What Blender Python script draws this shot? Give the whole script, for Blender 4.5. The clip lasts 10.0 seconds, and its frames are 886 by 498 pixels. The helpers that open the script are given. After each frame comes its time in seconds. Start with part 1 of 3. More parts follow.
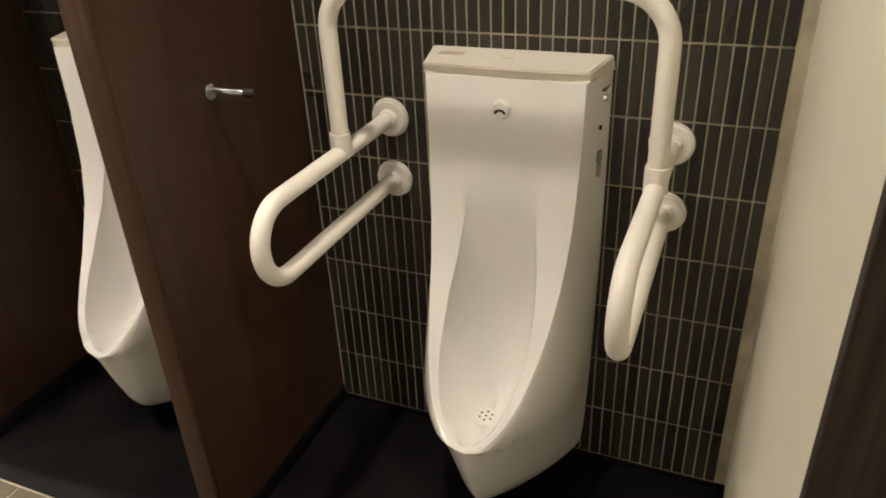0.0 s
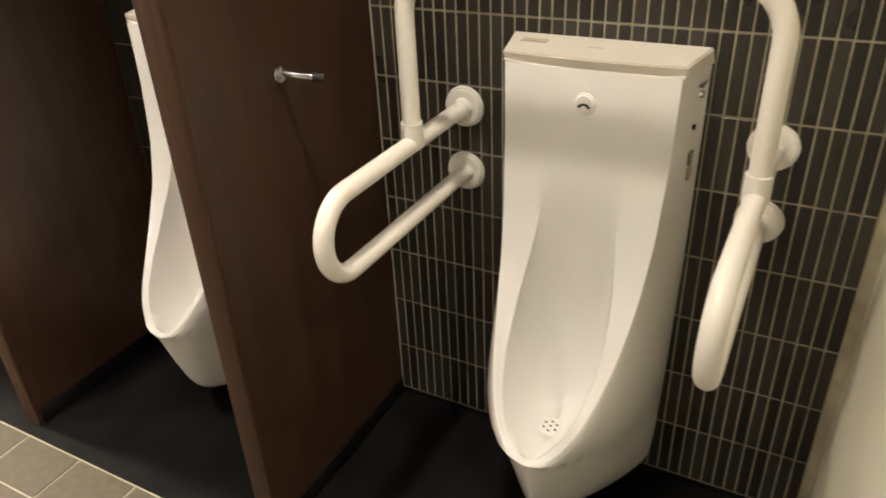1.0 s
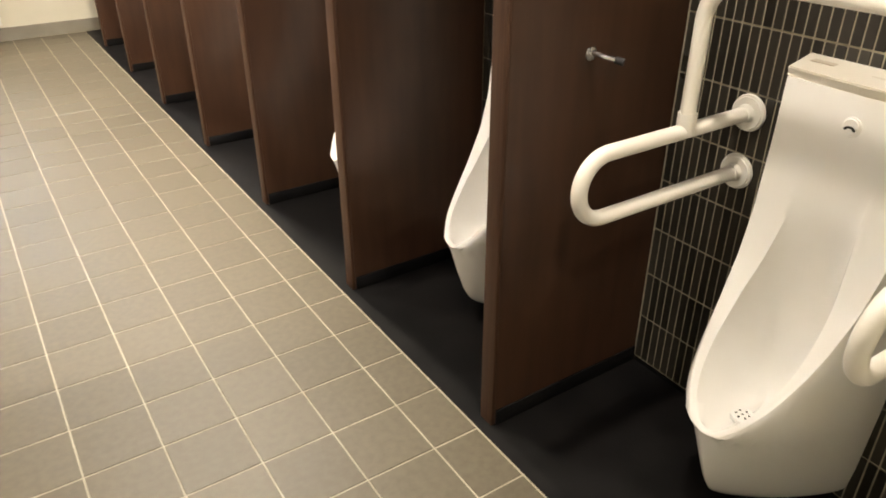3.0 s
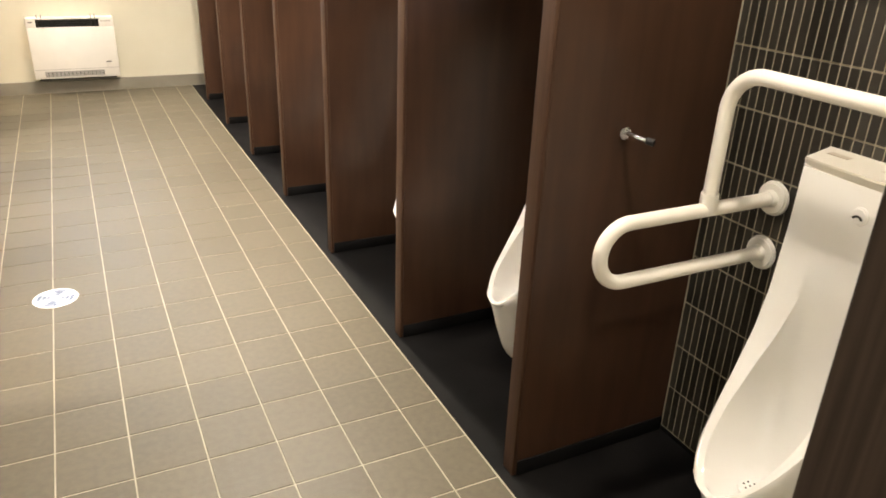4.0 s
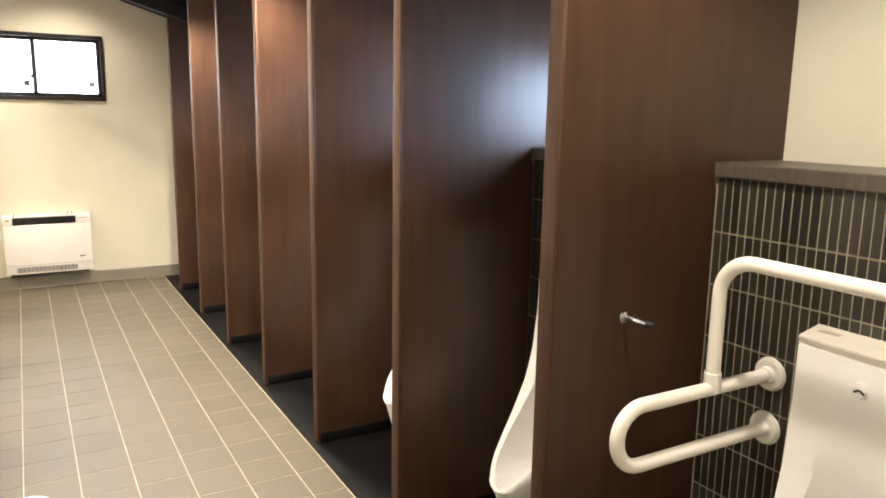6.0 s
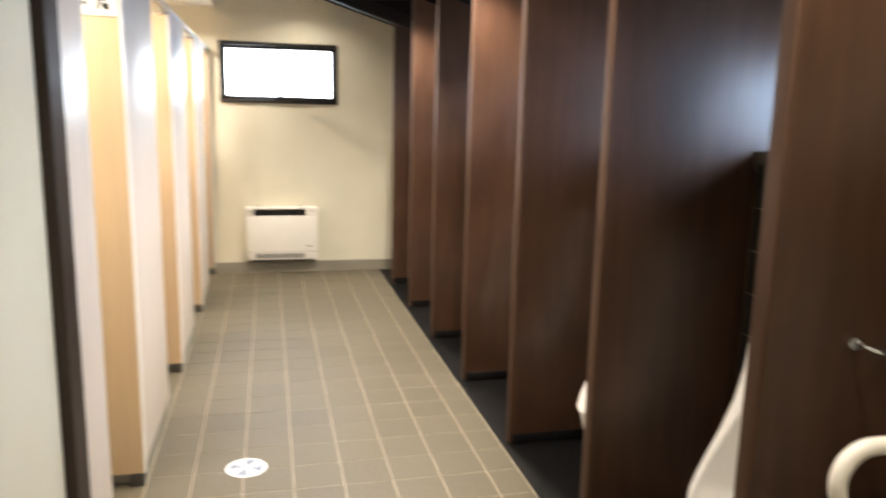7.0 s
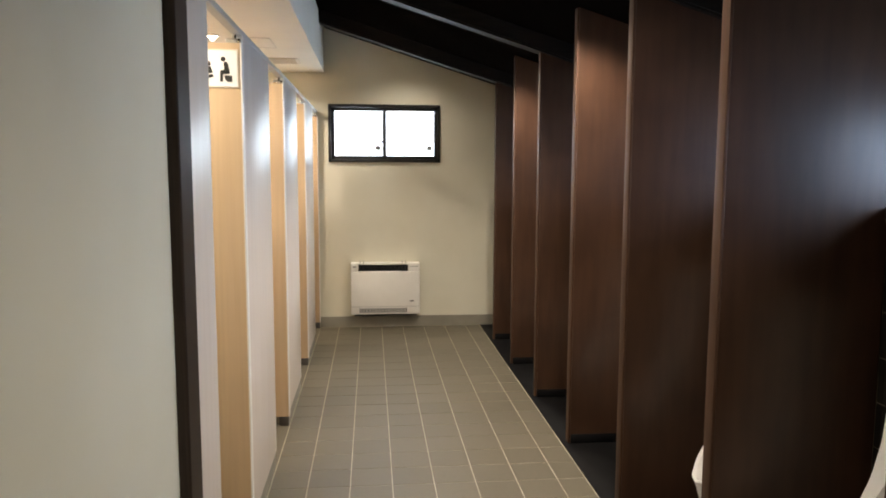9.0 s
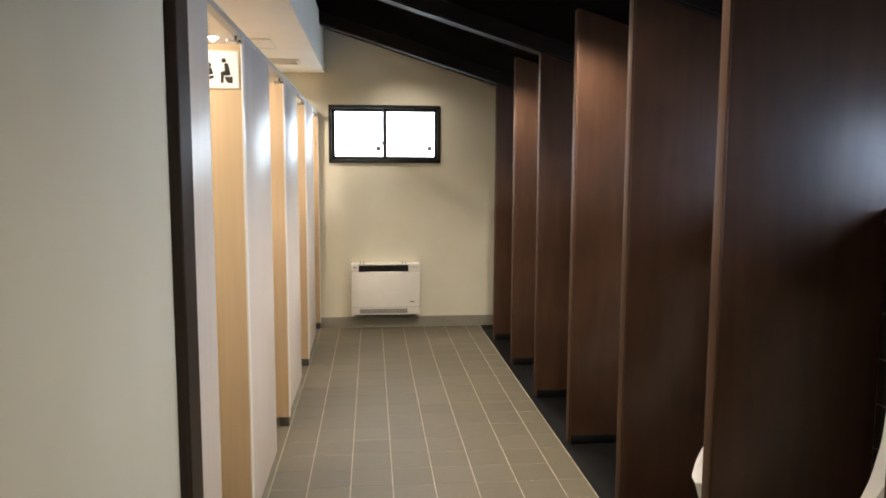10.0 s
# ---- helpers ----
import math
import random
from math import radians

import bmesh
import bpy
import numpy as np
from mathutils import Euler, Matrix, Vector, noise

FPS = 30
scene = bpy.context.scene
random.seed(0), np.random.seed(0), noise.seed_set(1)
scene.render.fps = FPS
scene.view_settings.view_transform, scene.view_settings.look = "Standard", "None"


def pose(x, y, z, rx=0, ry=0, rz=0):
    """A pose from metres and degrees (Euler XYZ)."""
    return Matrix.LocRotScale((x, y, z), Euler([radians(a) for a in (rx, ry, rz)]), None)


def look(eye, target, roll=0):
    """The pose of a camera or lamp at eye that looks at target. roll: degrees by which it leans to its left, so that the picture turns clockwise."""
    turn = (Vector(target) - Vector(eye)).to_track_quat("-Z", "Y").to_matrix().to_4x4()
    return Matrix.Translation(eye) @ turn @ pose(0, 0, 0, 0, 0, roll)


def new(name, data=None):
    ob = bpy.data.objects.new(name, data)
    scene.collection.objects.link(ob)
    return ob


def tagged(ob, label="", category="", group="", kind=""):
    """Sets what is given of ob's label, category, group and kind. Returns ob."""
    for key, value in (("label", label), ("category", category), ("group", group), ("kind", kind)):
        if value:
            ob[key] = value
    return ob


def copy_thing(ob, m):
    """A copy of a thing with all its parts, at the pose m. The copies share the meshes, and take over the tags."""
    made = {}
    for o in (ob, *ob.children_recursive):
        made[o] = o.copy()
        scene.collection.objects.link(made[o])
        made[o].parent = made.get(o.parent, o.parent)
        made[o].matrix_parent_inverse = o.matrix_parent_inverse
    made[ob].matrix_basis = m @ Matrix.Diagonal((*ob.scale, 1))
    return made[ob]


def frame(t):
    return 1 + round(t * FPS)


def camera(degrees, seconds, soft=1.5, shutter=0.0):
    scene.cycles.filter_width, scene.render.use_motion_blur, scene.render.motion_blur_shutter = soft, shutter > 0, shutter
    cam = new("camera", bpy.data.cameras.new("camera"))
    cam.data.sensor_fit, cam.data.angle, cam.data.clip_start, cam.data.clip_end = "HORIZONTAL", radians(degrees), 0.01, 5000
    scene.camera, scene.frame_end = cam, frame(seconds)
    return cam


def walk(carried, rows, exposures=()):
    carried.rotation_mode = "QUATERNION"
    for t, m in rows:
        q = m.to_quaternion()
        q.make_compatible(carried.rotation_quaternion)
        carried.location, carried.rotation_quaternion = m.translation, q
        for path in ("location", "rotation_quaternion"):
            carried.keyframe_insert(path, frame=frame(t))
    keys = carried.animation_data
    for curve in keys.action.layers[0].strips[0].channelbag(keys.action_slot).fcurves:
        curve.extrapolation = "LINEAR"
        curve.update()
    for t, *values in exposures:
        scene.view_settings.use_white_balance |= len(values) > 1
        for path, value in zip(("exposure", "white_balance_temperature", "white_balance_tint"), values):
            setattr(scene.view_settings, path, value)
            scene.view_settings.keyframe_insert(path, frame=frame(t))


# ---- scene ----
cam = camera(62.3, 10.0, soft=1.8, shutter=0.6)
PATH = [
    (0, (-0.805, -0.98, 1.371), (0.8, -0.281, 0.405), -2.8),
    (0.5, (-0.791, -0.971, 1.369), (0.78, -0.227, 0.38), -1.5),
    (1, (-0.732, -0.93, 1.363), (0.778, -0.087, 0.358), -2.8),
    (1.5, (-0.702, -0.896, 1.359), (0.765, 0.03, 0.365), -3.7),
    (2, (-0.663, -1.044, 1.366), (0.435, 0.293, 0.363), -4.5),
    (2.2, (-0.695, -1.098, 1.371), (0.335, 0.31, 0.393), -3.4),
    (3.3, (-0.926, -1.279, 1.426), (0.019, 0.181, 0.44), 0.7),
    (3.5, (-0.926, -1.313, 1.434), (0.015, 0.18, 0.493), 1.3),
    (4, (-0.906, -1.418, 1.447), (-0.082, 0.208, 0.624), 2.2),
    (4.5, (-0.984, -1.429, 1.45), (-0.048, 0.138, 0.632), 1.9),
    (5, (-0.992, -1.411, 1.464), (-0.05, 0.164, 0.67), 1.0),
    (5.2, (-1.015, -1.403, 1.473), (-0.041, 0.238, 0.875), 0.6),
    (6.3, (-1.038, -1.394, 1.491), (-0.084, 0.329, 1.143), 1.8),
    (6.5, (-1.033, -1.393, 1.486), (-0.179, 0.378, 1.121), 1.2),
    (7, (-1.005, -1.379, 1.469), (-0.547, 0.535, 1.111), 1.3),
    (7.1, (-0.998, -1.385, 1.488), (-0.606, 0.547, 1.151), 1.2),
    (7.5, (-1.005, -1.376, 1.489), (-0.757, 0.593, 1.24), 2.1),
    (8, (-1.002, -1.369, 1.499), (-0.801, 0.608, 1.278), 1.6),
    (8.5, (-1.011, -1.368, 1.499), (-0.813, 0.61, 1.28), 0.7),
    (9, (-1.023, -1.364, 1.487), (-0.829, 0.615, 1.269), 0.2),
    (9.5, (-1.024, -1.37, 1.493), (-0.832, 0.609, 1.275), 0.3),
    (10, (-1.023, -1.367, 1.49), (-0.83, 0.611, 1.273), 0.2),
]
EXPOSURE = [(0, 1.34), (0.5, 1.5), (1.5, 1.62), (2.2, 1.76), (4.5, 1.86), (6.5, 1.92), (7.1, 1.38), (7.6, 0.80), (8.5, 0.67), (10, 0.76)]
walk(cam, [(t, look(eye, target, roll)) for t, eye, target, roll in PATH], EXPOSURE)

# ---- world and large lights ----
world = bpy.data.worlds.new("sky")
scene.world = world
world.use_nodes = True
wn = world.node_tree.nodes
sky = wn.new("ShaderNodeTexSky")
sky.sky_type = 'NISHITA'
sky.sun_disc = False
sky.sun_elevation, sky.sun_rotation = radians(35), radians(200)
world.node_tree.links.new(sky.outputs[0], wn["Background"].inputs[0])
wn["Background"].inputs[1].default_value = 0.15

WARM = (1.0, 0.875, 0.725)
DAY = (0.66, 0.84, 1.0)
SKY_BLUE = (0.52, 0.70, 1.0)


def area_lamp(name, eye, target, sx, sy, power, colour):
    data = bpy.data.lights.new(name, 'AREA')
    data.shape, data.size, data.size_y, data.energy, data.color = 'RECTANGLE', sx, sy, power, colour
    ob = new(name, data)
    ob.matrix_world = look(eye, target)
    return ob


def spot_lamp(name, eye, target, power, angle=110, blend=0.6, radius=0.035):
    data = bpy.data.lights.new(name, 'SPOT')
    data.energy, data.color, data.spot_size, data.spot_blend, data.shadow_soft_size = power, WARM, radians(angle), blend, radius
    ob = new(name, data)
    ob.matrix_world = look(eye, target)
    return ob


def ceil_z(x):
    return 2.327 - 0.31 * x


PANEL_Y = [0.82 * k for k in range(7)]
ROW_A = [(-0.03, -0.38, 26, 145), (-0.04, 2.10, 62, 130), (-0.04, 3.66, 62, 130)]
# x, y, watts, how far the beam leans towards the panels
# all but the fifth (end wall scallop) are added fill, no lamp seen there
ROW_B = [(-0.70, 0.50, 17, 0.0), (-0.42, 0.92, 33, 0.25), (-0.60, 1.84, 31, 0.3), (-0.60, 3.48, 32, 0.3), (-0.70, 5.02, 12, 0.0), (-1.05, -1.7, 32, 0.0)]
STALL_LAMPS = [(-2.05, 1.05), (-2.05, 2.36), (-2.05, 3.68), (-2.05, 5.0)]
for x, y, watts, wide in ROW_A:
    spot_lamp("downlight_beam", (x, y, ceil_z(x) - 0.03), (x, y, 0), watts, wide, 0.6, 0.055)
# added fill spots, tilted to brighten the panels
for x, y, watts, lean in ROW_B:
    spot_lamp("downlight_beam", (x, y, ceil_z(x) - 0.03), (x + lean, y + lean, 0), watts, 135, 0.75 if y > 5 else 1.0)
for x, y in STALL_LAMPS:
    spot_lamp("downlight_beam", (x, y, 2.30), (x, y, 0), 42, 160)
area_lamp("window_daylight", (-0.896, 5.605, 1.81), (-0.896, 4.0, 1.7), 0.96, 0.45, 4, DAY)
for k in range(6):
    area_lamp("clerestory_daylight", (0.965, 0.82 * k + 0.39, 1.54), (-0.5, 0.82 * k + 0.39, 1.48), 0.66, 0.29, 3.8, SKY_BLUE)

# ---- materials ----


def material(name, colour, rough=0.5, metal=0.0, spec=0.5):
    m = bpy.data.materials.new(name)
    m.use_nodes = True
    b = m.node_tree.nodes["Principled BSDF"]
    b.inputs["Base Color"].default_value = (*colour, 1)
    b.inputs["Roughness"].default_value = rough
    b.inputs["Metallic"].default_value = metal
    b.inputs["Specular IOR Level"].default_value = spec
    return m


def vary(m, dark, light, scale=(1, 1, 1), size=8.0, bump=0.0, bump_size=None, rough=None, per_object=0.0, detail=6.0, second=None):
    """Colour between two tones by stretched noise, with relief and uneven gloss; per_object shifts the value from piece to piece."""
    t = m.node_tree
    n, l = t.nodes, t.links
    b = n["Principled BSDF"]
    geo = n.new("ShaderNodeNewGeometry")
    mp = n.new("ShaderNodeMapping")
    mp.inputs["Scale"].default_value = scale
    l.new(geo.outputs["Position"], mp.inputs["Vector"])
    no = n.new("ShaderNodeTexNoise")
    no.inputs["Scale"].default_value, no.inputs["Detail"].default_value = size, detail
    l.new(mp.outputs[0], no.inputs["Vector"])
    value = no.outputs["Fac"]
    if second:
        no2 = n.new("ShaderNodeTexNoise")
        no2.inputs["Scale"].default_value, no2.inputs["Detail"].default_value = second, 3
        l.new(geo.outputs["Position"], no2.inputs["Vector"])
        mix = n.new("ShaderNodeMath")
        mix.operation = 'MULTIPLY_ADD'
        mix.inputs[1].default_value, mix.inputs[2].default_value = 0.9, -0.45
        l.new(no2.outputs["Fac"], mix.inputs[0])
        add = n.new("ShaderNodeMath")
        l.new(value, add.inputs[0])
        l.new(mix.outputs[0], add.inputs[1])
        value = add.outputs[0]
    if per_object:
        oi = n.new("ShaderNodeObjectInfo")
        ma = n.new("ShaderNodeMath")
        ma.operation = 'MULTIPLY_ADD'
        ma.inputs[1].default_value, ma.inputs[2].default_value = per_object, -per_object / 2
        l.new(oi.outputs["Random"], ma.inputs[0])
        add = n.new("ShaderNodeMath")
        l.new(value, add.inputs[0])
        l.new(ma.outputs[0], add.inputs[1])
        value = add.outputs[0]
    ramp = n.new("ShaderNodeValToRGB")
    ramp.color_ramp.elements[0].position, ramp.color_ramp.elements[1].position = 0.3, 0.7
    ramp.color_ramp.elements[0].color, ramp.color_ramp.elements[1].color = (*dark, 1), (*light, 1)
    l.new(value, ramp.inputs["Fac"])
    l.new(ramp.outputs[0], b.inputs["Base Color"])
    if rough:
        rr = n.new("ShaderNodeMapRange")
        rr.inputs["To Min"].default_value, rr.inputs["To Max"].default_value = rough
        l.new(no.outputs["Fac"], rr.inputs["Value"])
        l.new(rr.outputs[0], b.inputs["Roughness"])
    if bump:
        bn = n.new("ShaderNodeTexNoise")
        bn.inputs["Scale"].default_value, bn.inputs["Detail"].default_value = bump_size or size, 4
        l.new(mp.outputs[0], bn.inputs["Vector"])
        bp = n.new("ShaderNodeBump")
        bp.inputs["Strength"].default_value, bp.inputs["Distance"].default_value = bump, 0.002
        l.new(bn.outputs["Fac"], bp.inputs["Height"])
        l.new(bp.outputs[0], b.inputs["Normal"])
    return m


BROWN = vary(material("brown_laminate", (0.04, 0.02, 0.014), 0.36, spec=0.42), (0.041, 0.0202, 0.0117), (0.061, 0.0302, 0.0176), (10, 10, 1.1), 2.2, 0.02, 6.0, (0.27, 0.38), 0.0, 8.0, second=3.2)
BROWN_EDGE = vary(material("brown_edge_strip", (0.09, 0.045, 0.026), 0.55, spec=0.2), (0.056, 0.029, 0.018), (0.080, 0.043, 0.027), (60, 60, 1.5), 3.0, 0.03)
# ceiling stain taken down to near-black: the shade between beams is in the colour
SHADED_WOOD = vary(material("dark_stained_wood_shaded", (0.008, 0.006, 0.005), 0.9, spec=0.0), (0.0024, 0.0018, 0.0014), (0.0056, 0.0042, 0.0034), (1.5, 30, 30), 3.0, 0.08, 6.0, (0.8, 0.95))
BEAM_WOOD = vary(material("dark_stained_beam", (0.012, 0.009, 0.007), 0.6, spec=0.18), (0.007, 0.005, 0.004), (0.016, 0.012, 0.009), (1.5, 30, 30), 3.0, 0.08, 6.0, (0.55, 0.7))
DARK_POST = vary(material("dark_stained_post", (0.03, 0.02, 0.015), 0.45, spec=0.2), (0.020, 0.013, 0.010), (0.045, 0.030, 0.022), (40, 40, 1.0), 3.0, 0.08, 6.0, (0.42, 0.58))
CREAM = vary(material("cream_wallpaper", (0.7, 0.66, 0.56), 0.75), (0.65, 0.62, 0.50), (0.71, 0.68, 0.56), (1, 1, 1), 2.2, 0.12, 260.0, (0.68, 0.85), 0.0, 3.0)
CREAM_PLAIN = vary(material("cream_ceiling_paper", (0.72, 0.68, 0.6), 0.8), (0.68, 0.64, 0.55), (0.74, 0.70, 0.61), (1, 1, 1), 2.0, 0.1, 240.0)
FLOOR_TILE = vary(material("grey_tan_floor_tile", (0.2, 0.18, 0.145), 0.5), (0.096, 0.082, 0.0545), (0.124, 0.1065, 0.072), (1, 1, 1), 45.0, 0.25, 160.0, (0.40, 0.55), 0.22, 8.0)
GROUT = vary(material("pale_grout", (0.5, 0.46, 0.38), 0.85), (0.34, 0.31, 0.235), (0.48, 0.44, 0.345), (1, 1, 1), 9.0, 0.3, 200.0)
SLATE = vary(material("black_stall_floor", (0.012, 0.012, 0.013), 0.5, spec=0.14), (0.003, 0.003, 0.0034), (0.009, 0.0086, 0.0088), (1, 1, 1), 7.0, 0.12, 90.0, (0.42, 0.62), 0.0, 8.0, second=1.8)
WALL_TILE = vary(material("black_brown_glazed_tile", (0.02, 0.016, 0.012), 0.25), (0.016, 0.0142, 0.0112), (0.037, 0.033, 0.0262), (1, 1, 1), 5.0, 0.0, None, (0.26, 0.30), 0.5)
WALL_GROUT = vary(material("beige_wall_grout", (0.36, 0.32, 0.24), 0.85), (0.33, 0.30, 0.22), (0.48, 0.44, 0.33), (1, 1, 1), 20.0, 0.2, 150.0)
LEDGE = vary(material("grey_brown_ledge", (0.08, 0.07, 0.055), 0.4), (0.065, 0.055, 0.043), (0.10, 0.085, 0.068), (1, 8, 1), 10.0, 0.1, 60.0)
CERAMIC = vary(material("white_ceramic", (0.84, 0.82, 0.78), 0.12, spec=0.6), (0.85, 0.84, 0.815), (0.885, 0.88, 0.86), (1, 1, 1), 6.0, 0.0, None, (0.08, 0.18))
LID_WHITE = vary(material("white_ceramic_lid", (0.83, 0.8, 0.73), 0.22), (0.78, 0.74, 0.65), (0.83, 0.79, 0.70), (1, 1, 1), 6.0)
VINYL = vary(material("white_vinyl_bar", (0.82, 0.79, 0.72), 0.3), (0.80, 0.77, 0.70), (0.84, 0.81, 0.74), (1, 1, 1), 12.0, 0.03, 300.0, (0.26, 0.38))
FLANGE = material("white_plastic_flange", (0.8, 0.78, 0.72), 0.35)
CHROME = vary(material("chrome", (0.75, 0.75, 0.76), 0.15, 1.0), (0.66, 0.66, 0.67), (0.8, 0.8, 0.8), (1, 1, 1), 40.0)
RUBBER = material("black_rubber", (0.012, 0.012, 0.013), 0.6)
SLIT = material("dark_sensor_window", (0.008, 0.008, 0.01), 0.15)
GREY_PRINT = material("grey_print", (0.25, 0.24, 0.22), 0.5)
TAN_PRINT = material("tan_print", (0.42, 0.36, 0.27), 0.5)
PALE_WOOD = vary(material("pale_wood_laminate", (0.68, 0.58, 0.5), 0.4, spec=0.08), (0.63, 0.55, 0.48), (0.69, 0.61, 0.545), (16, 16, 0.7), 2.0, 0.0, None, (0.33, 0.38), 0.0, 4.0)
DOOR_WOOD = vary(material("beige_wood_laminate", (0.6, 0.42, 0.25), 0.4), (0.57, 0.405, 0.245), (0.62, 0.45, 0.275), (24, 24, 0.8), 2.0, 0.03, 5.0, (0.34, 0.5), 0.0, 8.0)
ALU = material("satin_aluminium", (0.72, 0.71, 0.69), 0.3, 0.8)
RAIL = material("satin_rail", (0.50, 0.47, 0.43), 0.5)
DARK_METAL = material("dark_bracket_metal", (0.12, 0.115, 0.11), 0.35, 0.9)
DOOR_EDGE = material("pale_edge_band", (0.8, 0.77, 0.72), 0.35)
BASE_GREY = vary(material("grey_baseboard", (0.26, 0.24, 0.19), 0.5), (0.225, 0.205, 0.165), (0.28, 0.26, 0.21), (1, 1, 1), 6.0, 0.1, 60.0)
HEATER_WHITE = vary(material("white_heater_enamel", (0.78, 0.76, 0.71), 0.35), (0.76, 0.74, 0.69), (0.80, 0.78, 0.73), (1, 1, 1), 8.0)
HEATER_GREY = material("grey_heater_grille", (0.42, 0.41, 0.39), 0.45)
BLACK_PLASTIC = material("black_plastic", (0.015, 0.015, 0.015), 0.45)
FRAME_BLACK = vary(material("dark_bronze_frame", (0.02, 0.018, 0.017), 0.35, 0.3), (0.014, 0.013, 0.012), (0.03, 0.027, 0.025), (1, 1, 1), 20.0)
SIGN_WHITE = material("white_sign_plate", (0.82, 0.81, 0.78), 0.4)
SIGN_DARK = material("dark_pictogram", (0.02, 0.018, 0.016), 0.5)
SIGN_TRIM = material("beige_sign_border", (0.7, 0.62, 0.48), 0.4)
DISC_WHITE = material("white_floor_mark", (0.80, 0.83, 0.9), 0.4)
DISC_BLUE = material("blue_grey_print", (0.12, 0.16, 0.26), 0.5)
HATCH = material("cream_hatch", (0.66, 0.62, 0.53), 0.6)
VENT = material("grey_vent", (0.56, 0.52, 0.45), 0.5)


def glowing(name, colour, strength):
    m = bpy.data.materials.new(name)
    m.use_nodes = True
    n = m.node_tree.nodes
    b = n["Principled BSDF"]
    b.inputs["Base Color"].default_value = (*colour, 1)
    b.inputs["Emission Color"].default_value = (*colour, 1)
    b.inputs["Emission Strength"].default_value = strength
    return m


LAMP_FACE = glowing("lamp_diffuser", (1.0, 0.86, 0.66), 14.0)
OUTSIDE = glowing("white_daylight_outside", (0.93, 0.97, 1.0), 1.7)
OUTSIDE_DIM = glowing("pale_blue_daylight_outside", (0.78, 0.9, 1.0), 1.1)
FROSTED = bpy.data.materials.new("frosted_glass")
FROSTED.use_nodes = True
fn = FROSTED.node_tree
fb = fn.nodes["Principled BSDF"]
fb.inputs["Base Color"].default_value = (0.95, 0.97, 1.0, 1)
fb.inputs["Roughness"].default_value = 0.35
fb.inputs["Transmission Weight"].default_value = 1.0
fb.inputs["IOR"].default_value = 1.2
wv = fn.nodes.new("ShaderNodeTexWave")
wv.inputs["Scale"].default_value, wv.inputs["Distortion"].default_value = 9.0, 1.5
wg = fn.nodes.new("ShaderNodeNewGeometry")
fn.links.new(wg.outputs["Position"], wv.inputs["Vector"])
wb_ = fn.nodes.new("ShaderNodeBump")
wb_.inputs["Strength"].default_value = 0.4
fn.links.new(wv.outputs["Fac"], wb_.inputs["Height"])
fn.links.new(wb_.outputs[0], fb.inputs["Normal"])

# ---- mesh helpers ----


def finish(bm, name, mat, smooth=30):
    bmesh.ops.recalc_face_normals(bm, faces=bm.faces)
    me = bpy.data.meshes.new(name)
    bm.to_mesh(me)
    bm.free()
    me.materials.append(mat)
    if smooth:
        for p in me.polygons:
            p.use_smooth = True
        me.set_sharp_from_angle(angle=radians(smooth))
    return me


def part(name, bm, mat, parent=None, label="", smooth=30):
    ob = new(name, finish(bm, name, mat, smooth))
    if parent:
        ob.parent = parent
    if label:
        ob["label"] = label
    return ob


def thing(name, at, label, category, group=""):
    ob = new(name)
    ob.location = at
    ob.empty_display_size = 0.05
    return tagged(ob, label, category, group)


def add_box(bm, a, b, bevel=0.0, seg=2, m=None):
    a, b = Vector(a), Vector(b)
    r = bmesh.ops.create_cube(bm, size=1, matrix=Matrix.LocRotScale((a + b) / 2, None, b - a))
    vs = r["verts"]
    if bevel:
        es = list({e for v in vs for e in v.link_edges})
        res = bmesh.ops.bevel(bm, geom=es, offset=bevel, segments=seg, affect='EDGES', profile=0.5)
        vs = list({v for f in res["faces"] for v in f.verts} | {v for v in vs if v.is_valid})
    if m is not None:
        bmesh.ops.transform(bm, matrix=m, verts=vs)
    return bm


def block(a, b, bevel=0.0, seg=2):
    return add_box(bmesh.new(), a, b, bevel, seg)


def add_disc(bm, centre, axis, r0, r1, h, n=32, bevel=0.0):
    rot = Vector(axis).normalized().to_track_quat("Z", "Y").to_matrix().to_4x4()
    m = Matrix.Translation(centre) @ rot @ Matrix.Translation((0, 0, h / 2))
    r = bmesh.ops.create_cone(bm, cap_ends=True, segments=n, radius1=r0, radius2=r1, depth=h, matrix=m)
    if bevel:
        fs = [f for f in bm.faces if len(f.verts) > 4 and all(v in r["verts"] for v in f.verts)]
        es = list({e for f in fs for e in f.edges})
        bmesh.ops.bevel(bm, geom=es, offset=bevel, segments=3, affect='EDGES')
    return bm


def disc(centre, axis, r0, r1, h, n=32, bevel=0.0):
    return add_disc(bmesh.new(), centre, axis, r0, r1, h, n, bevel)


def rounded(points, radius, n=10):
    """A line of points with its inner corners rounded."""
    pts = [Vector(p) for p in points]
    out = [pts[0]]
    for a, b, c in zip(pts, pts[1:], pts[2:]):
        u, w = (a - b).normalized(), (c - b).normalized()
        ang = u.angle(w)
        d = radius / math.tan(ang / 2)
        mid = (u + w).normalized()
        o = b + mid * (radius / math.sin(ang / 2))
        p0, p1 = b + u * d - o, b + w * d - o
        for i in range(n + 1):
            ang2 = (math.pi - ang) * i / n
            out.append(o + (p0 * math.cos(ang2) + (p1 - p0 * math.cos(math.pi - ang)) / math.sin(math.pi - ang) * math.sin(ang2)))
    out.append(pts[-1])
    return out


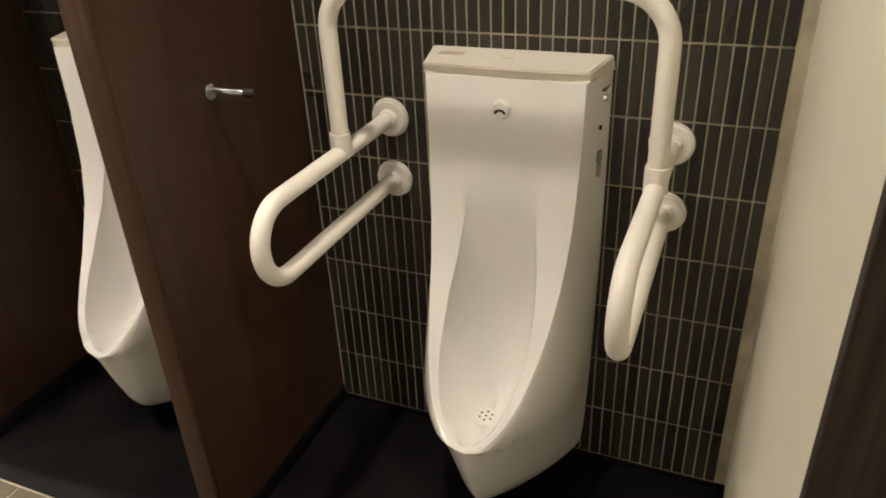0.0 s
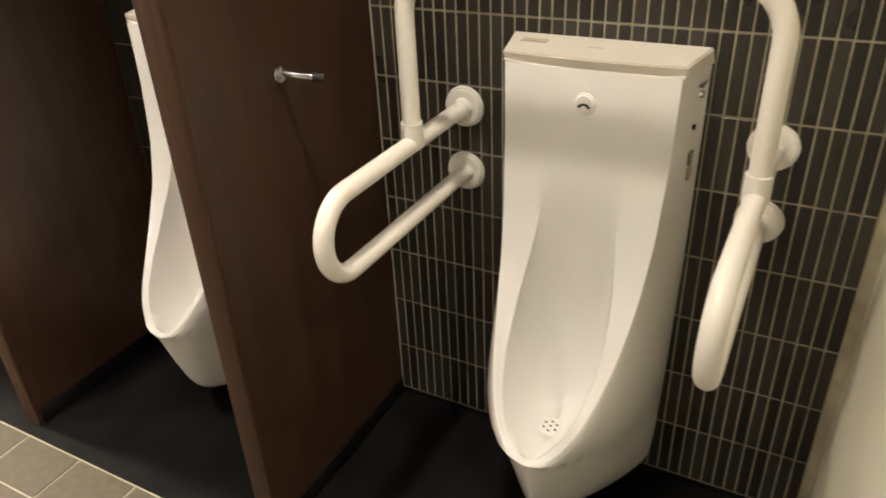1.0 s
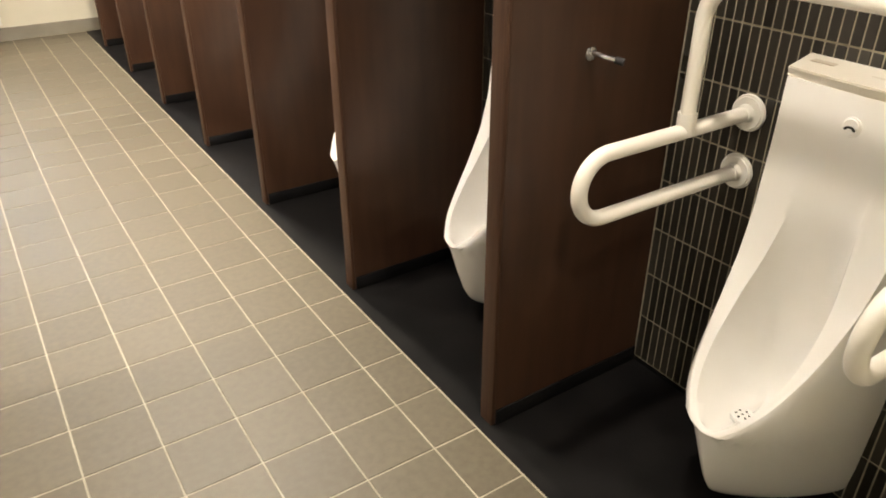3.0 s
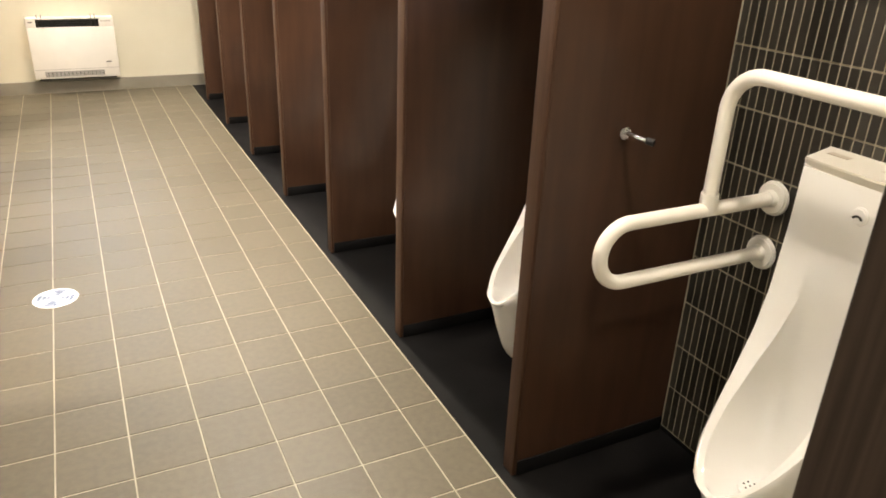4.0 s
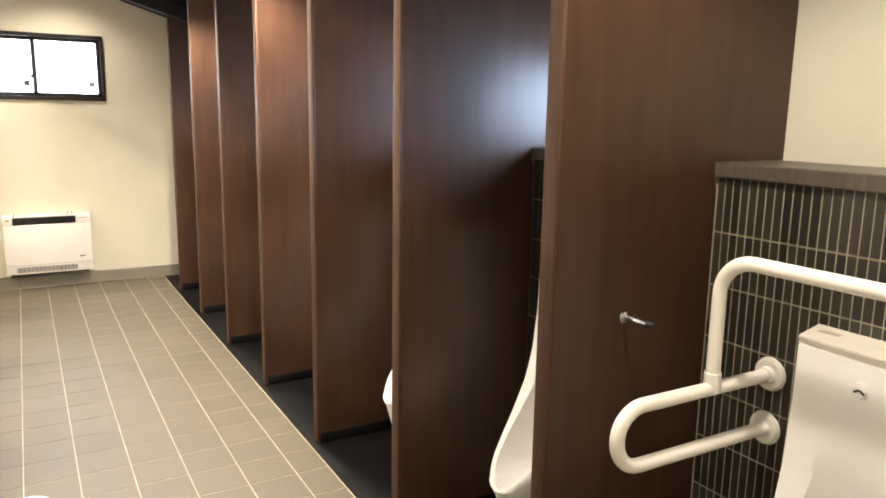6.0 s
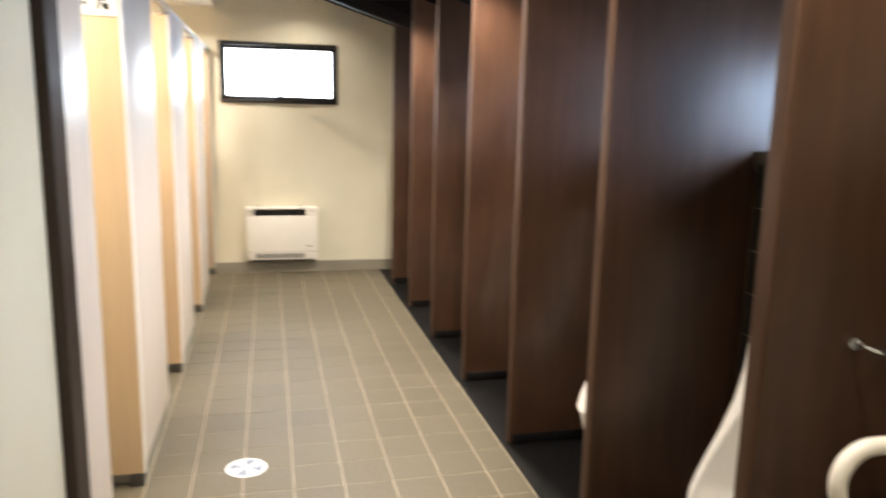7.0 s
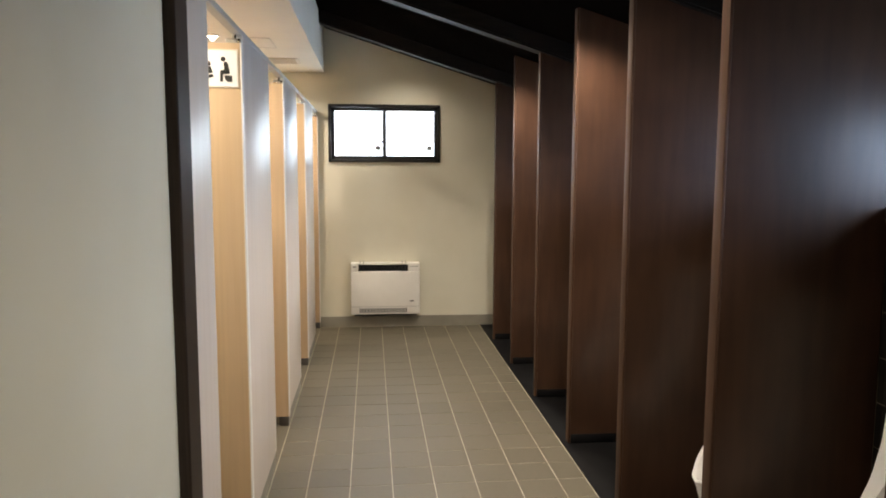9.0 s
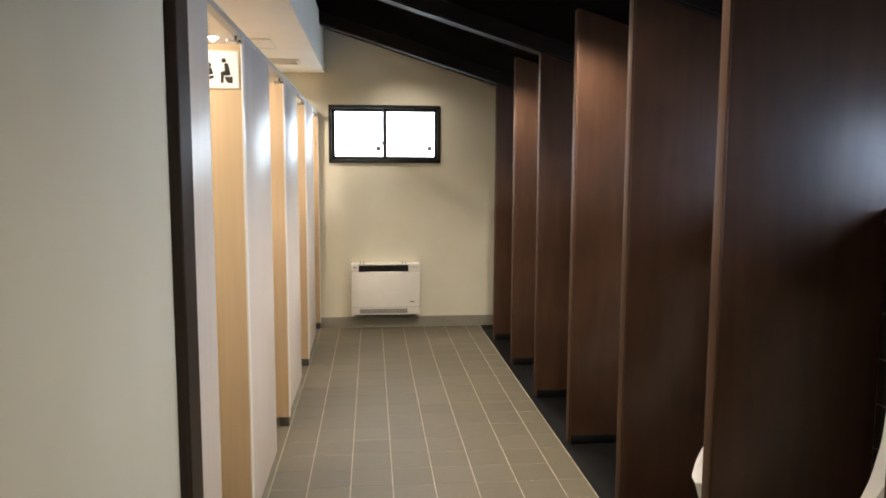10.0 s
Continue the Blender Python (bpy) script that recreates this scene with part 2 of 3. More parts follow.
def tube(points, r, n=20, caps=True):
    bm = bmesh.new()
    pts = [Vector(p) for p in points]
    rings = []
    side = None
    for i, p in enumerate(pts):
        d = (pts[min(i + 1, len(pts) - 1)] - pts[max(i - 1, 0)]).normalized()
        if side is None:
            side = d.orthogonal().normalized()
        side = (side - d * side.dot(d)).normalized()
        up = d.cross(side)
        rings.append([bm.verts.new(p + (side * math.cos(2 * math.pi * k / n) + up * math.sin(2 * math.pi * k / n)) * r) for k in range(n)])
    for a, b in zip(rings, rings[1:]):
        for k in range(n):
            bm.faces.new((a[k], a[(k + 1) % n], b[(k + 1) % n], b[k]))
    if caps:
        bm.faces.new(rings[0])
        bm.faces.new(rings[-1])
    return bm


def structure(name, bm, mat, label="", category="", smooth=0):
    ob = part(name, bm, mat, None, "", smooth)
    return tagged(ob, label, category or name.split("_")[0], kind="structure")


def prism(outline, axis, lo, hi):
    """A flat outline drawn out along an axis ('y': outline in x, z)."""
    bm = bmesh.new()
    ends = []
    for v in (lo, hi):
        ends.append([bm.verts.new((p[0], v, p[1]) if axis == 'y' else (v, p[0], p[1]) if axis == 'x' else (p[0], p[1], v)) for p in outline])
    bm.faces.new(ends[0])
    bm.faces.new(ends[1])
    n = len(outline)
    for i in range(n):
        bm.faces.new((ends[0][i], ends[0][(i + 1) % n], ends[1][(i + 1) % n], ends[1][i]))
    return bm


# ---- large structure ----
XT = 0.583          # face of the tiled urinal wall
XB = 0.85           # back wall above the ledge
XL = -1.445         # left wall by the entrance
XD = -1.505         # front of the toilet cubicles
YF = 5.49           # far wall
YN = -1.074         # cream side wall of the first urinal
YS = -3.2           # wall behind the entrance
BACK = XT + 0.003

floor = structure("floor", block((-3.0, YS - 0.1, -0.12), (0.0, YF + 0.1, -0.0021)), GROUT, "pale grout bed under grey-tan square floor tiles", "floor")
floor_b = structure("floor_stalls", block((0.0, YS - 0.1, -0.12), (1.0, YF + 0.1, 0.0)), SLATE, "black slate-like floor under the urinals", "floor")

structure("floor_cubicles", block((-2.9, 0.3, -0.001), (XD - 0.001, YF, 0.0)), FLOOR_TILE, "grey-tan floor inside the toilet cubicles", "floor")
# far wall with its window opening
WX0, WX1, WZ0, WZ1 = -1.41, -0.384, 1.544, 2.07
bm = bmesh.new()
add_box(bm, (-3.0, YF, -0.1), (WX0, YF + 0.12, 3.0))
add_box(bm, (WX1, YF, -0.1), (1.0, YF + 0.12, 3.0))
add_box(bm, (WX0, YF, -0.1), (WX1, YF + 0.12, WZ0))
add_box(bm, (WX0, YF, WZ1), (WX1, YF + 0.12, 3.0))
structure("wall_far", bm, CREAM, "cream wallpapered end wall with a small window", "wall")
# back wall above the ledge with clerestory openings
bm = bmesh.new()
CZ0, CZ1 = 1.385, 1.70
add_box(bm, (XB, YS, -0.1), (XB + 0.12, YF, CZ0))
add_box(bm, (XB, YS, CZ1), (XB + 0.12, YF, 2.4))
edges = [YS]
for k in range(6):
    edges += [0.82 * k + 0.04, 0.82 * k + 0.735]
edges.append(YF)
for a, b in zip(edges[::2], edges[1::2]):
    add_box(bm, (XB, a, CZ0), (XB + 0.12, b, CZ1))
structure("wall_back", bm, CREAM, "cream wallpapered wall above the urinal ledge", "wall")
# side wall beside the first urinal, with its dark end post
structure("wall_side", block((-0.305, YN - 0.12, 0.0), (XB, YN, 2.5)), CREAM, "cream wallpapered short wall beside the first urinal", "wall")
structure("trim_side_post", block((-0.33, YN - 0.145, 0.0), (-0.305, YN + 0.004, 2.5), 0.003), DARK_POST, "dark-stained wooden end board of the short wall", "trim")
# left wall by the entrance, with its dark end post
structure("wall_left", block((XL - 0.10, YS, 0.0), (XL, 0.27, 3.0)), CREAM, "cream wallpapered wall by the entrance", "wall")
structure("trim_left_post", block((-1.56, 0.225, 0.0), (-1.42, 0.33, 3.0), 0.004), DARK_POST, "dark-stained wooden post at the wall's end", "trim")
# walls that close the place
bm = bmesh.new()
add_box(bm, (-3.0, YS - 0.12, -0.1), (-1.15, YS, 3.2))
add_box(bm, (-0.15, YS - 0.12, -0.1), (1.0, YS, 3.2))
add_box(bm, (-1.15, YS - 0.12, 2.1), (-0.15, YS, 3.2))
structure("wall_entrance", bm, CREAM, "cream wall with the open entrance doorway", "wall")
structure("wall_cubicles", block((-3.0, 0.27, -0.1), (-2.9, YF, 2.5)), CREAM, "cream wall behind the toilet cubicles", "wall")
structure("wall_cubicle_side", block((-2.9, 0.20, -0.1), (-1.56, 0.30, 2.5)), CREAM, "cream wall closing the first cubicle", "wall")

# sloping dark ceiling, lower cream ceiling over the cubicles
XS = -1.44
structure("ceiling", prism([(XS - 0.06, ceil_z(XS - 0.06)), (1.0, ceil_z(1.0)), (1.0, ceil_z(1.0) + 0.1), (XS - 0.06, ceil_z(XS - 0.06) + 0.1)], 'y', YS, YF), SHADED_WOOD, "dark-stained sloping board ceiling, its shade put into the colour", "ceiling")
structure("ceiling_cubicles", block((-3.0, YS, 2.35), (XS, YF, 2.45)), CREAM_PLAIN, "cream lowered ceiling over the toilet cubicles", "ceiling")
structure("ceiling_soffit_face", block((XS - 0.10, YS, 2.45), (XS - 0.002, YF, 2.95)), CREAM_PLAIN, "cream upright face of the lowered ceiling", "ceiling")


def sloped_beam(name, y0, y1, drop, x0=XS, x1=XB, mat=BEAM_WOOD, label="dark-stained sloping roof beam above the urinal panels"):
    bm = prism([(x0, ceil_z(x0) - drop), (x1, ceil_z(x1) - drop), (x1, ceil_z(x1) + 0.02), (x0, ceil_z(x0) + 0.02)], 'y', y0, y1)
    bmesh.ops.bevel(bm, geom=[e for e in bm.edges], offset=0.010, segments=2, affect='EDGES')
    return structure(name, bm, mat, label, "beam", 30)


for i, k in enumerate((0, 2, 4, 6)):
    sloped_beam("beam_%d" % (i + 1), PANEL_Y[k] - 0.085, PANEL_Y[k] + 0.04, 0.105)
sloped_beam("trim_far_wall", YF - 0.02, YF - 0.001, 0.03, label="dark trim along the ceiling on the end wall")

# faint paper seams on the end wall
for i, (x, top) in enumerate(((-0.885, 1.544), (0.30, 2.18))):
    structure("trim_paper_seam_%d" % (i + 1), block((x, YF - 0.0007, 0.10), (x + 0.0016, YF + 0.001, top)), SIGN_TRIM, "faint seam between wallpaper strips", "seam")
# baseboards
structure("baseboard_far", block((XD, YF - 0.012, 0.0), (XT - 0.005, YF - 0.0005, 0.10), 0.003), BASE_GREY, "grey tiled baseboard along the end wall", "baseboard")
structure("trim_far_joint", block((XD, YF - 0.0165, -0.002), (0.0, YF - 0.0122, 0.0007)), GROUT, "pale joint at the foot of the tiled baseboard", "trim")
structure("baseboard_left", block((XL + 0.0005, YS, 0.0), (XL + 0.010, 0.224, 0.08), 0.003), BASE_GREY, "grey baseboard along the entrance wall", "baseboard")
structure("trim_plinth_edge", block((-0.0022, YN, -0.004), (0.0016, YF, 0.0006)), GROUT, "thin pale joint between tile floor and black floor", "trim")

# tiled urinal wall core and its ledge
wall_tiled = structure("wall_urinals", block((BACK, YN, 0.0), (XB, YF, 1.335)), WALL_GROUT, "low wall clad in narrow upright black-brown tiles", "wall")
structure("trim_ledge", block((XT - 0.012, YN, 1.335), (XB - 0.0005, YF, 1.375), 0.004), LEDGE, "grey-brown stone ledge on the tiled wall", "ledge")
structure("baseboard_urinal_wall", block((XT - 0.004, YN, 0.0), (XT + 0.0025, YF, 0.012), 0.001), SLATE, "thin black strip at the foot of the tiled wall", "baseboard")

# ---- brown urinal partition panels ----
def partition(y):
    p = thing("partition_panel", (0.035, y, 0), "tall dark brown wood-grain laminate partition between urinals", "partition", "urinal partitions")
    # above the ledge the panel runs back to the wall
    outline = [(0.012, 0.0), (XT - 0.002 - 0.035, 0.0), (XT - 0.002 - 0.035, 1.3), (XT - 0.014 - 0.035, 1.334), (XT - 0.014 - 0.035, 1.376), (XB - 0.001 - 0.035, 1.376),
               (XB - 0.001 - 0.035, ceil_z(XB) - 0.002), (0.012, ceil_z(0.047) - 0.002)]
    part("panel", prism(outline, 'y', -0.049, 0.0), BROWN, p, smooth=0)
    bm = block((0.0, -0.050, 0.0), (0.012, 0.001, ceil_z(0.04) - 0.004), 0.003)
    part("edge_strip", bm, BROWN_EDGE, p, "slightly lighter brown front edge strip")
    part("skirting", block((0.014, -0.055, 0.0005), (XT - 0.04, -0.0492, 0.05), 0.002), SLATE, p, "black skirting")
    part("skirting", block((0.014, 0.0002, 0.0005), (XT - 0.04, 0.006, 0.05), 0.002), SLATE, p, "black skirting")
    return p


first_panel = partition(0.0)
for k in range(1, 7):
    copy_thing(first_panel, pose(0.035, PANEL_Y[k], 0))

# ---- urinals ----
def urinal(at, label):
    """Local: +x runs back to the wall (0 at the wall face), y across, z up from the floor."""
    u = thing("urinal", at, label, "urinal", "urinals")
    z0, floor_z = 0.295, 0.05
    bz, bw = [0.05, 0.12, 0.3, 0.6, 0.97], [0.165, 0.171, 0.177, 0.182, 0.183]

    def soft(z, keys, values, span=0.02):
        return sum(float(np.interp(z + span * k, keys, values)) for k in (-1, -0.5, 0, 0.5, 1)) / 5

    def rim_depth(z):
        return soft(z, [0.25, 0.295, 0.32, 0.36, 0.42, 0.50, 0.60, 0.70, 0.85, 1.0], [0.394, 0.376, 0.362, 0.335, 0.285, 0.225, 0.168, 0.136, 0.116, 0.110])

    def nose(z):
        return soft(z, [0.05, 0.07, 0.12, 0.2, 0.295, 0.32], [0.262, 0.293, 0.322, 0.350, 0.376, 0.383], 0.01)

    def rim_width(z):
        return 0.159 * max(0.0, 1 - math.exp(-(z - z0) / 0.19)) ** 0.56 if z > z0 else 0.0

    def side(v, z):
        # half width of the outer body at the share v of its depth
        p = float(np.interp(z, [0.05, 0.2, z0, 0.5, 0.7], [1.3, 1.6, 2.1, 1.8, 1.05]))
        q = float(np.interp(z, [0.05, 0.2, z0, 0.5, 0.7], [0.8, 0.72, 0.64, 0.82, 1.0]))
        e, w = rim_width(z), float(np.interp(z, bz, bw))
        return e + (w - e) * max(0.0, 1 - v ** p) ** q

    def depth(z):
        k = min(1.0, max(0.0, (z - z0) / 0.02))
        return rim_depth(z) * k + nose(z) * (1 - k)

    def column(a):
        """From the wall or the floor over the outer side, the rim and the land into the bowl, to its middle line."""
        z = z0 + (0.9865 - z0) * a * a
        if z > 0.40:
            vb, zb = 0.0, float(np.interp(z, [0.40, 0.62, 0.9865], [floor_z, 0.62, 0.9865]))
        else:
            vb, zb = math.cos(math.pi / 2 * math.sqrt((z - z0) / (0.40 - z0))), floor_z
        pts = []
        for i in range(15):
            t = i / 14
            v = vb + (1 - vb) * math.sin(math.pi / 2 * t)
            zz = zb + (z - zb) * t
            if a == 0:
                v = 1.0
            pts.append((v * depth(zz), side(v, zz), zz))
        d, e = depth(z), rim_width(z)
        near = math.exp(-(z - z0) / 0.035)
        land = min(e, float(np.interp(z, [0.3, 0.38, 0.45, 0.55, 0.64, 0.74], [0.011, 0.015, 0.023, 0.042, 0.062, 0.080])))
        tip = 0.011 * near
        pts.append((d - 0.0015 - 0.15 * tip, e - 0.1 * land, z + 0.002 * near))
        pts.append((d - 0.002 - 0.5 * tip, e - 0.4 * land, z + 0.003 * near))
        pts.append((d - 0.003 - 0.85 * tip, e - 0.85 * land, z + 0.002 * near))
        sd, sw = d - 0.005 - tip, e - land
        pts.append((sd, sw, z))
        zc = z - soft(z, [0.28, 0.295, 0.33, 0.36, 0.42, 0.55, 0.65], [0.03, 0.032, 0.055, 0.068, 0.058, 0.02, 0.0])
        dc = soft(zc, [0.26, 0.30, 0.36, 0.42, 0.5, 0.6, 0.67, 0.73, 1.0], [0.165, 0.144, 0.126, 0.117, 0.114, 0.114, 0.115, 0.116, 0.110])
        b = min(1.0, max(0.0, (z - 0.64) / 0.20))
        b = b * b * (3 - 2 * b)
        sd += 0.004 * b
        pts[-1] = (sd, sw, z)
        pts[-2] = (sd + 0.0006, pts[-2][1], z + 0.002 * near)
        dc = min(dc, d - 0.006) * (1 - b) + (sd - 0.0005) * b
        for i in range(1, 19):
            th = math.pi / 2 * i / 18
            fast, slow = math.sin(th) ** 0.6, 1 - max(0.0, math.cos(th)) ** 0.6
            ease = math.sin(th) ** float(np.interp(z, [0.36, 0.50, 0.66], [0.6, 0.9, 1.5]))
            f = ease * (1 - near) + slow * near
            pts.append((sd + (dc - sd) * f, sw * (1 - slow), z + (zc - z) * fast))
        return pts

    bm = bmesh.new()
    steps = [i / 46 for i in range(47)]
    halves = [column(a) for a in steps]
    rows = [[(x, y, z) for x, y, z in h] for h in reversed(halves)] + [[(x, -y, z) for x, y, z in h] for h in halves[1:]]
    grid = [[bm.verts.new((-x, y, z)) for x, y, z in h] for h in rows]
    for a, b in zip(grid, grid[1:]):
        for i in range(len(a) - 1):
            bm.faces.new((a[i], a[i + 1], b[i + 1], b[i]))
    bm.faces.new([h[0] for h in grid])
    bm.faces.new(grid[0] + grid[-1][::-1])
    bmesh.ops.remove_doubles(bm, verts=bm.verts, dist=0.0002)
    part("bowl", bm, CERAMIC, u, "glossy white ceramic bowl with a low pointed lip", 50)
    # lid
    bm = bmesh.new()
    line = [(0.001, 0.184), (0.06, 0.172)]
    for i in range(9):
        v = 1 - 2 * i / 8
        line.append((0.111 + 0.006 * (1 - v * v), 0.162 * v))
    line += [(0.06, -0.172), (0.001, -0.184)]
    lower = [bm.verts.new((-x + (0.007 if x > 0.09 else 0.0), y * (0.985 if x > 0.09 else 1.0), 0.9890)) for x, y in line]
    upper = [bm.verts.new((-x, y, 1.0140 - 0.007 * min(1, x / 0.107))) for x, y in line]
    bm.faces.new(lower)
    bm.faces.new(upper)
    for i in range(len(line)):
        j = (i + 1) % len(line)
        bm.faces.new((lower[i], lower[j], upper[j], upper[i]))
    bmesh.ops.triangulate(bm, faces=[f for f in bm.faces if len(f.verts) > 4])
    bmesh.ops.bevel(bm, geom=[e for e in bm.edges if e.calc_face_angle(0) > 0.6], offset=0.003, segments=2, affect='EDGES')
    lid = part("lid", bm, LID_WHITE, u, "cream-white ceramic lid", 40)
    part("label_strip", block((-0.055, 0.10, 1.0080), (-0.035, 0.150, 1.0122)), TAN_PRINT, lid, smooth=0)
    part("label_strip", block((-0.058, -0.005, 1.0080), (-0.054, 0.02, 1.0108)), TAN_PRINT, lid, smooth=0)
    # sensor
    ring = disc((-0.1035, 0.004, 0.926), (-1, 0, 0.08), 0.022, 0.018, 0.014, 28, 0.003)
    s = part("sensor", ring, CERAMIC, u, "small round sensor housing")
    bm = bmesh.new()
    for i in range(7):
        a = math.pi * (0.2 + 0.6 * i / 6)
        add_box(bm, (-0.1190, 0.004 + math.cos(a) * 0.011 - 0.0025, 0.916 + math.sin(a) * 0.011 - 0.002), (-0.1140, 0.004 + math.cos(a) * 0.011 + 0.0025, 0.916 + math.sin(a) * 0.011 + 0.002))
    part("sensor_window", bm, SLIT, s, smooth=0)
    # drain cover with holes
    dr = part("drain_cover", disc((-0.235, 0, 0.2675), (0, 0, 1), 0.029, 0.026, 0.007, 32, 0.0015), CERAMIC, u, "round white drain cover with small dark holes")
    for i in range(7):
        a = 2 * math.pi * i / 6
        r = 0.0 if i == 6 else 0.014
        part("drain_hole", disc((-0.235 + r * math.cos(a), r * math.sin(a), 0.2743), (0, 0, 1), 0.0026, 0.0026, 0.0008, 10), SLIT, dr, smooth=0)
    for y in (-1,):
        part("lid_seam", block((-0.05, y * 0.1775 - 0.0042, 0.957), (-0.002, y * 0.1775 + 0.0042, 0.960)), GREY_PRINT, u, "fine seam under the lid", 0)
        part("side_cap", disc((-0.030, y * 0.173, 0.940), (0, y, 0), 0.008, 0.006, 0.007, 16), CHROME, u, "small screw cap")
        part("side_cap", disc((-0.045, y * 0.171, 0.885), (0, y, 0), 0.005, 0.005, 0.005, 14), SLIT, u, "small dark screw hole")
        part("rating_label", block((-0.055, y * 0.1745 - 0.0032, 0.815), (-0.032, y * 0.1745 + 0.0032, 0.838)), GREY_PRINT, u, smooth=0)
        part("rating_label", block((-0.050, y * 0.1745 - 0.0032, 0.785), (-0.030, y * 0.1745 + 0.0032, 0.808)), TAN_PRINT, u, smooth=0)
    return u


UY = -0.561
u1 = urinal((XT, UY, 0), "white ceramic wall urinal inside a white grab bar frame")
for k in range(6):
    c = copy_thing(u1, pose(XT, PANEL_Y[k] + 0.409, 0))
    tagged(c, "white ceramic wall urinal between brown partitions")

# ---- grab bar round the first urinal ----
g = thing("grab_bar", (XT, UY - 0.005, 0), "white vinyl-coated grab bar frame round the first urinal", "grab bar")
HW, R = 0.299, 0.0170
for s in (1, -1):
    y = s * HW
    reach = -0.518 if s > 0 else -0.536
    line = rounded([(-0.004, y, 0.851), (reach, y, 0.851), (reach, y, 0.706), (-0.004, y, 0.706)], 0.0715, 12)
    part("side_loop", tube(line, R, 24), VINYL, g, "long white side loop")
    for z in (0.851, 0.706):
        fl = part("wall_flange", disc((0, y, z), (-1, 0, 0), 0.045, 0.041, 0.014, 36, 0.004), FLANGE, g, "round white wall flange")
        part("collar", disc((-0.013, y, z), (-1, 0, 0), 0.022, 0.0195, 0.018, 24, 0.002), FLANGE, fl)
    sl = tube([(-0.222, y, 0.845), (-0.222, y, 0.892)], 0.0205, 24)
    part("sleeve", sl, FLANGE, g, "white T-joint sleeve")
line = rounded([(-0.222, HW, 0.86), (-0.222, HW, 1.171), (-0.222, -HW, 1.171), (-0.222, -HW, 0.86)], 0.085, 12)
part("top_bar", tube(line, R, 24), VINYL, g, "white arched top bar")

# ---- coat hook on the first partition ----
h = thing("coat_hook", (0.288, -0.049, 0.985), "small chrome coat hook with a black rubber tip", "hook")
part("base_plate", disc((-0.018, 0, 0.0), (0, -1, 0), 0.016, 0.016, 0.007, 24, 0.0015), CHROME, h)
part("arm", tube([(-0.018, -0.004, 0.003), (-0.018, -0.022, 0.002), (-0.012, -0.045, -0.001), (0.0, -0.066, -0.004)], 0.0062, 14), CHROME, h)
part("rubber_tip", tube([(-0.001, -0.064, -0.0037), (0.008, -0.081, -0.007)], 0.0085, 14), RUBBER, h, "black rubber tip")
part("top_prong", block((-0.025, -0.012, 0.004), (-0.011, -0.003, 0.017), 0.002), CHROME, h)

# ---- far window ----
def sash_window():
    w = tagged(new("window_1"), "dark-framed two-pane frosted sliding window in the end wall", "window", kind="structure")
    w.location = ((WX0 + WX1) / 2, YF, WZ0)
    hw, hh = (WX1 - WX0) / 2, WZ1 - WZ0
    bm = bmesh.new()
    for a, b in (((-hw, -0.018, 0), (-hw + 0.026, 0.10, hh)), ((hw - 0.026, -0.018, 0), (hw, 0.10, hh)), ((-hw, -0.018, 0), (hw, 0.10, 0.03)), ((-hw, -0.018, hh - 0.03), (hw, 0.10, hh))):
        add_box(bm, a, b, 0.003)
    part("window_frame", bm, FRAME_BLACK, w)
    for i, (a, b, y) in enumerate(((-hw + 0.026, 0.012, 0.035), (-0.012, hw - 0.026, 0.012))):
        bm = bmesh.new()
        z0, z1, t = 0.03, hh - 0.03, 0.030
        for p, q in (((a, y, z0), (a + t, y + 0.02, z1)), ((b - t, y, z0), (b, y + 0.02, z1)), ((a, y, z0), (b, y + 0.02, z0 + 0.03)), ((a, y, z1 - 0.028), (b, y + 0.02, z1))):
            add_box(bm, p, q, 0.002)
        sash = part("sash", bm, FRAME_BLACK, w)
        pane = part("pane", block((a + t, y + 0.007, z0 + 0.03), (b - t, y + 0.012, z1 - 0.028)), FROSTED, sash, "frosted pane", 0)
        pane.visible_shadow = False
        part("sticker", block((b - t - 0.066, y + 0.001, z0 + 0.080), (b - t - 0.018, y + 0.004, z0 + 0.124)), BASE_GREY, sash, "small grey sticker", 0)
    latch = bmesh.new()
    add_box(latch, (-0.03, -0.004, 0.17), (-0.012, 0.010, 0.20), 0.002)
    add_box(latch, (-0.036, -0.010, 0.185), (-0.028, 0.002, 0.225), 0.002)
    part("latch", latch, BLACK_PLASTIC, w, "black crescent latch")
    return w


sash_window()
tagged(part("backdrop_far_window", block((-2.2, YF + 0.5, 0.8), (0.4, YF + 0.52, 2.9)), OUTSIDE, smooth=0), "bright white daylight outside the window", "backdrop", kind="structure")
# clerestory windows over the ledge
for k in range(6):
    w = tagged(new("window_%d" % (k + 2)), "narrow dark-framed frosted window above the urinal ledge", "window", kind="structure")
    y0, y1 = 0.82 * k + 0.04, 0.82 * k + 0.735
    bm = bmesh.new()
    for a, b in (((XB + 0.02, y0, CZ0), (XB + 0.07, y0 + 0.022, CZ1)), ((XB + 0.02, y1 - 0.022, CZ0), (XB + 0.07, y1, CZ1)), ((XB + 0.02, y0, CZ0), (XB + 0.07, y1, CZ0 + 0.022)), ((XB + 0.02, y0, CZ1 - 0.022), (XB + 0.07, y1, CZ1))):
        add_box(bm, a, b)
    part("window_frame", bm, FRAME_BLACK, w, smooth=0)
    pane = part("pane", block((XB + 0.04, y0 + 0.022, CZ0 + 0.022), (XB + 0.045, y1 - 0.022, CZ1 - 0.022)), FROSTED, w, "frosted pane", 0)
    pane.visible_shadow = False
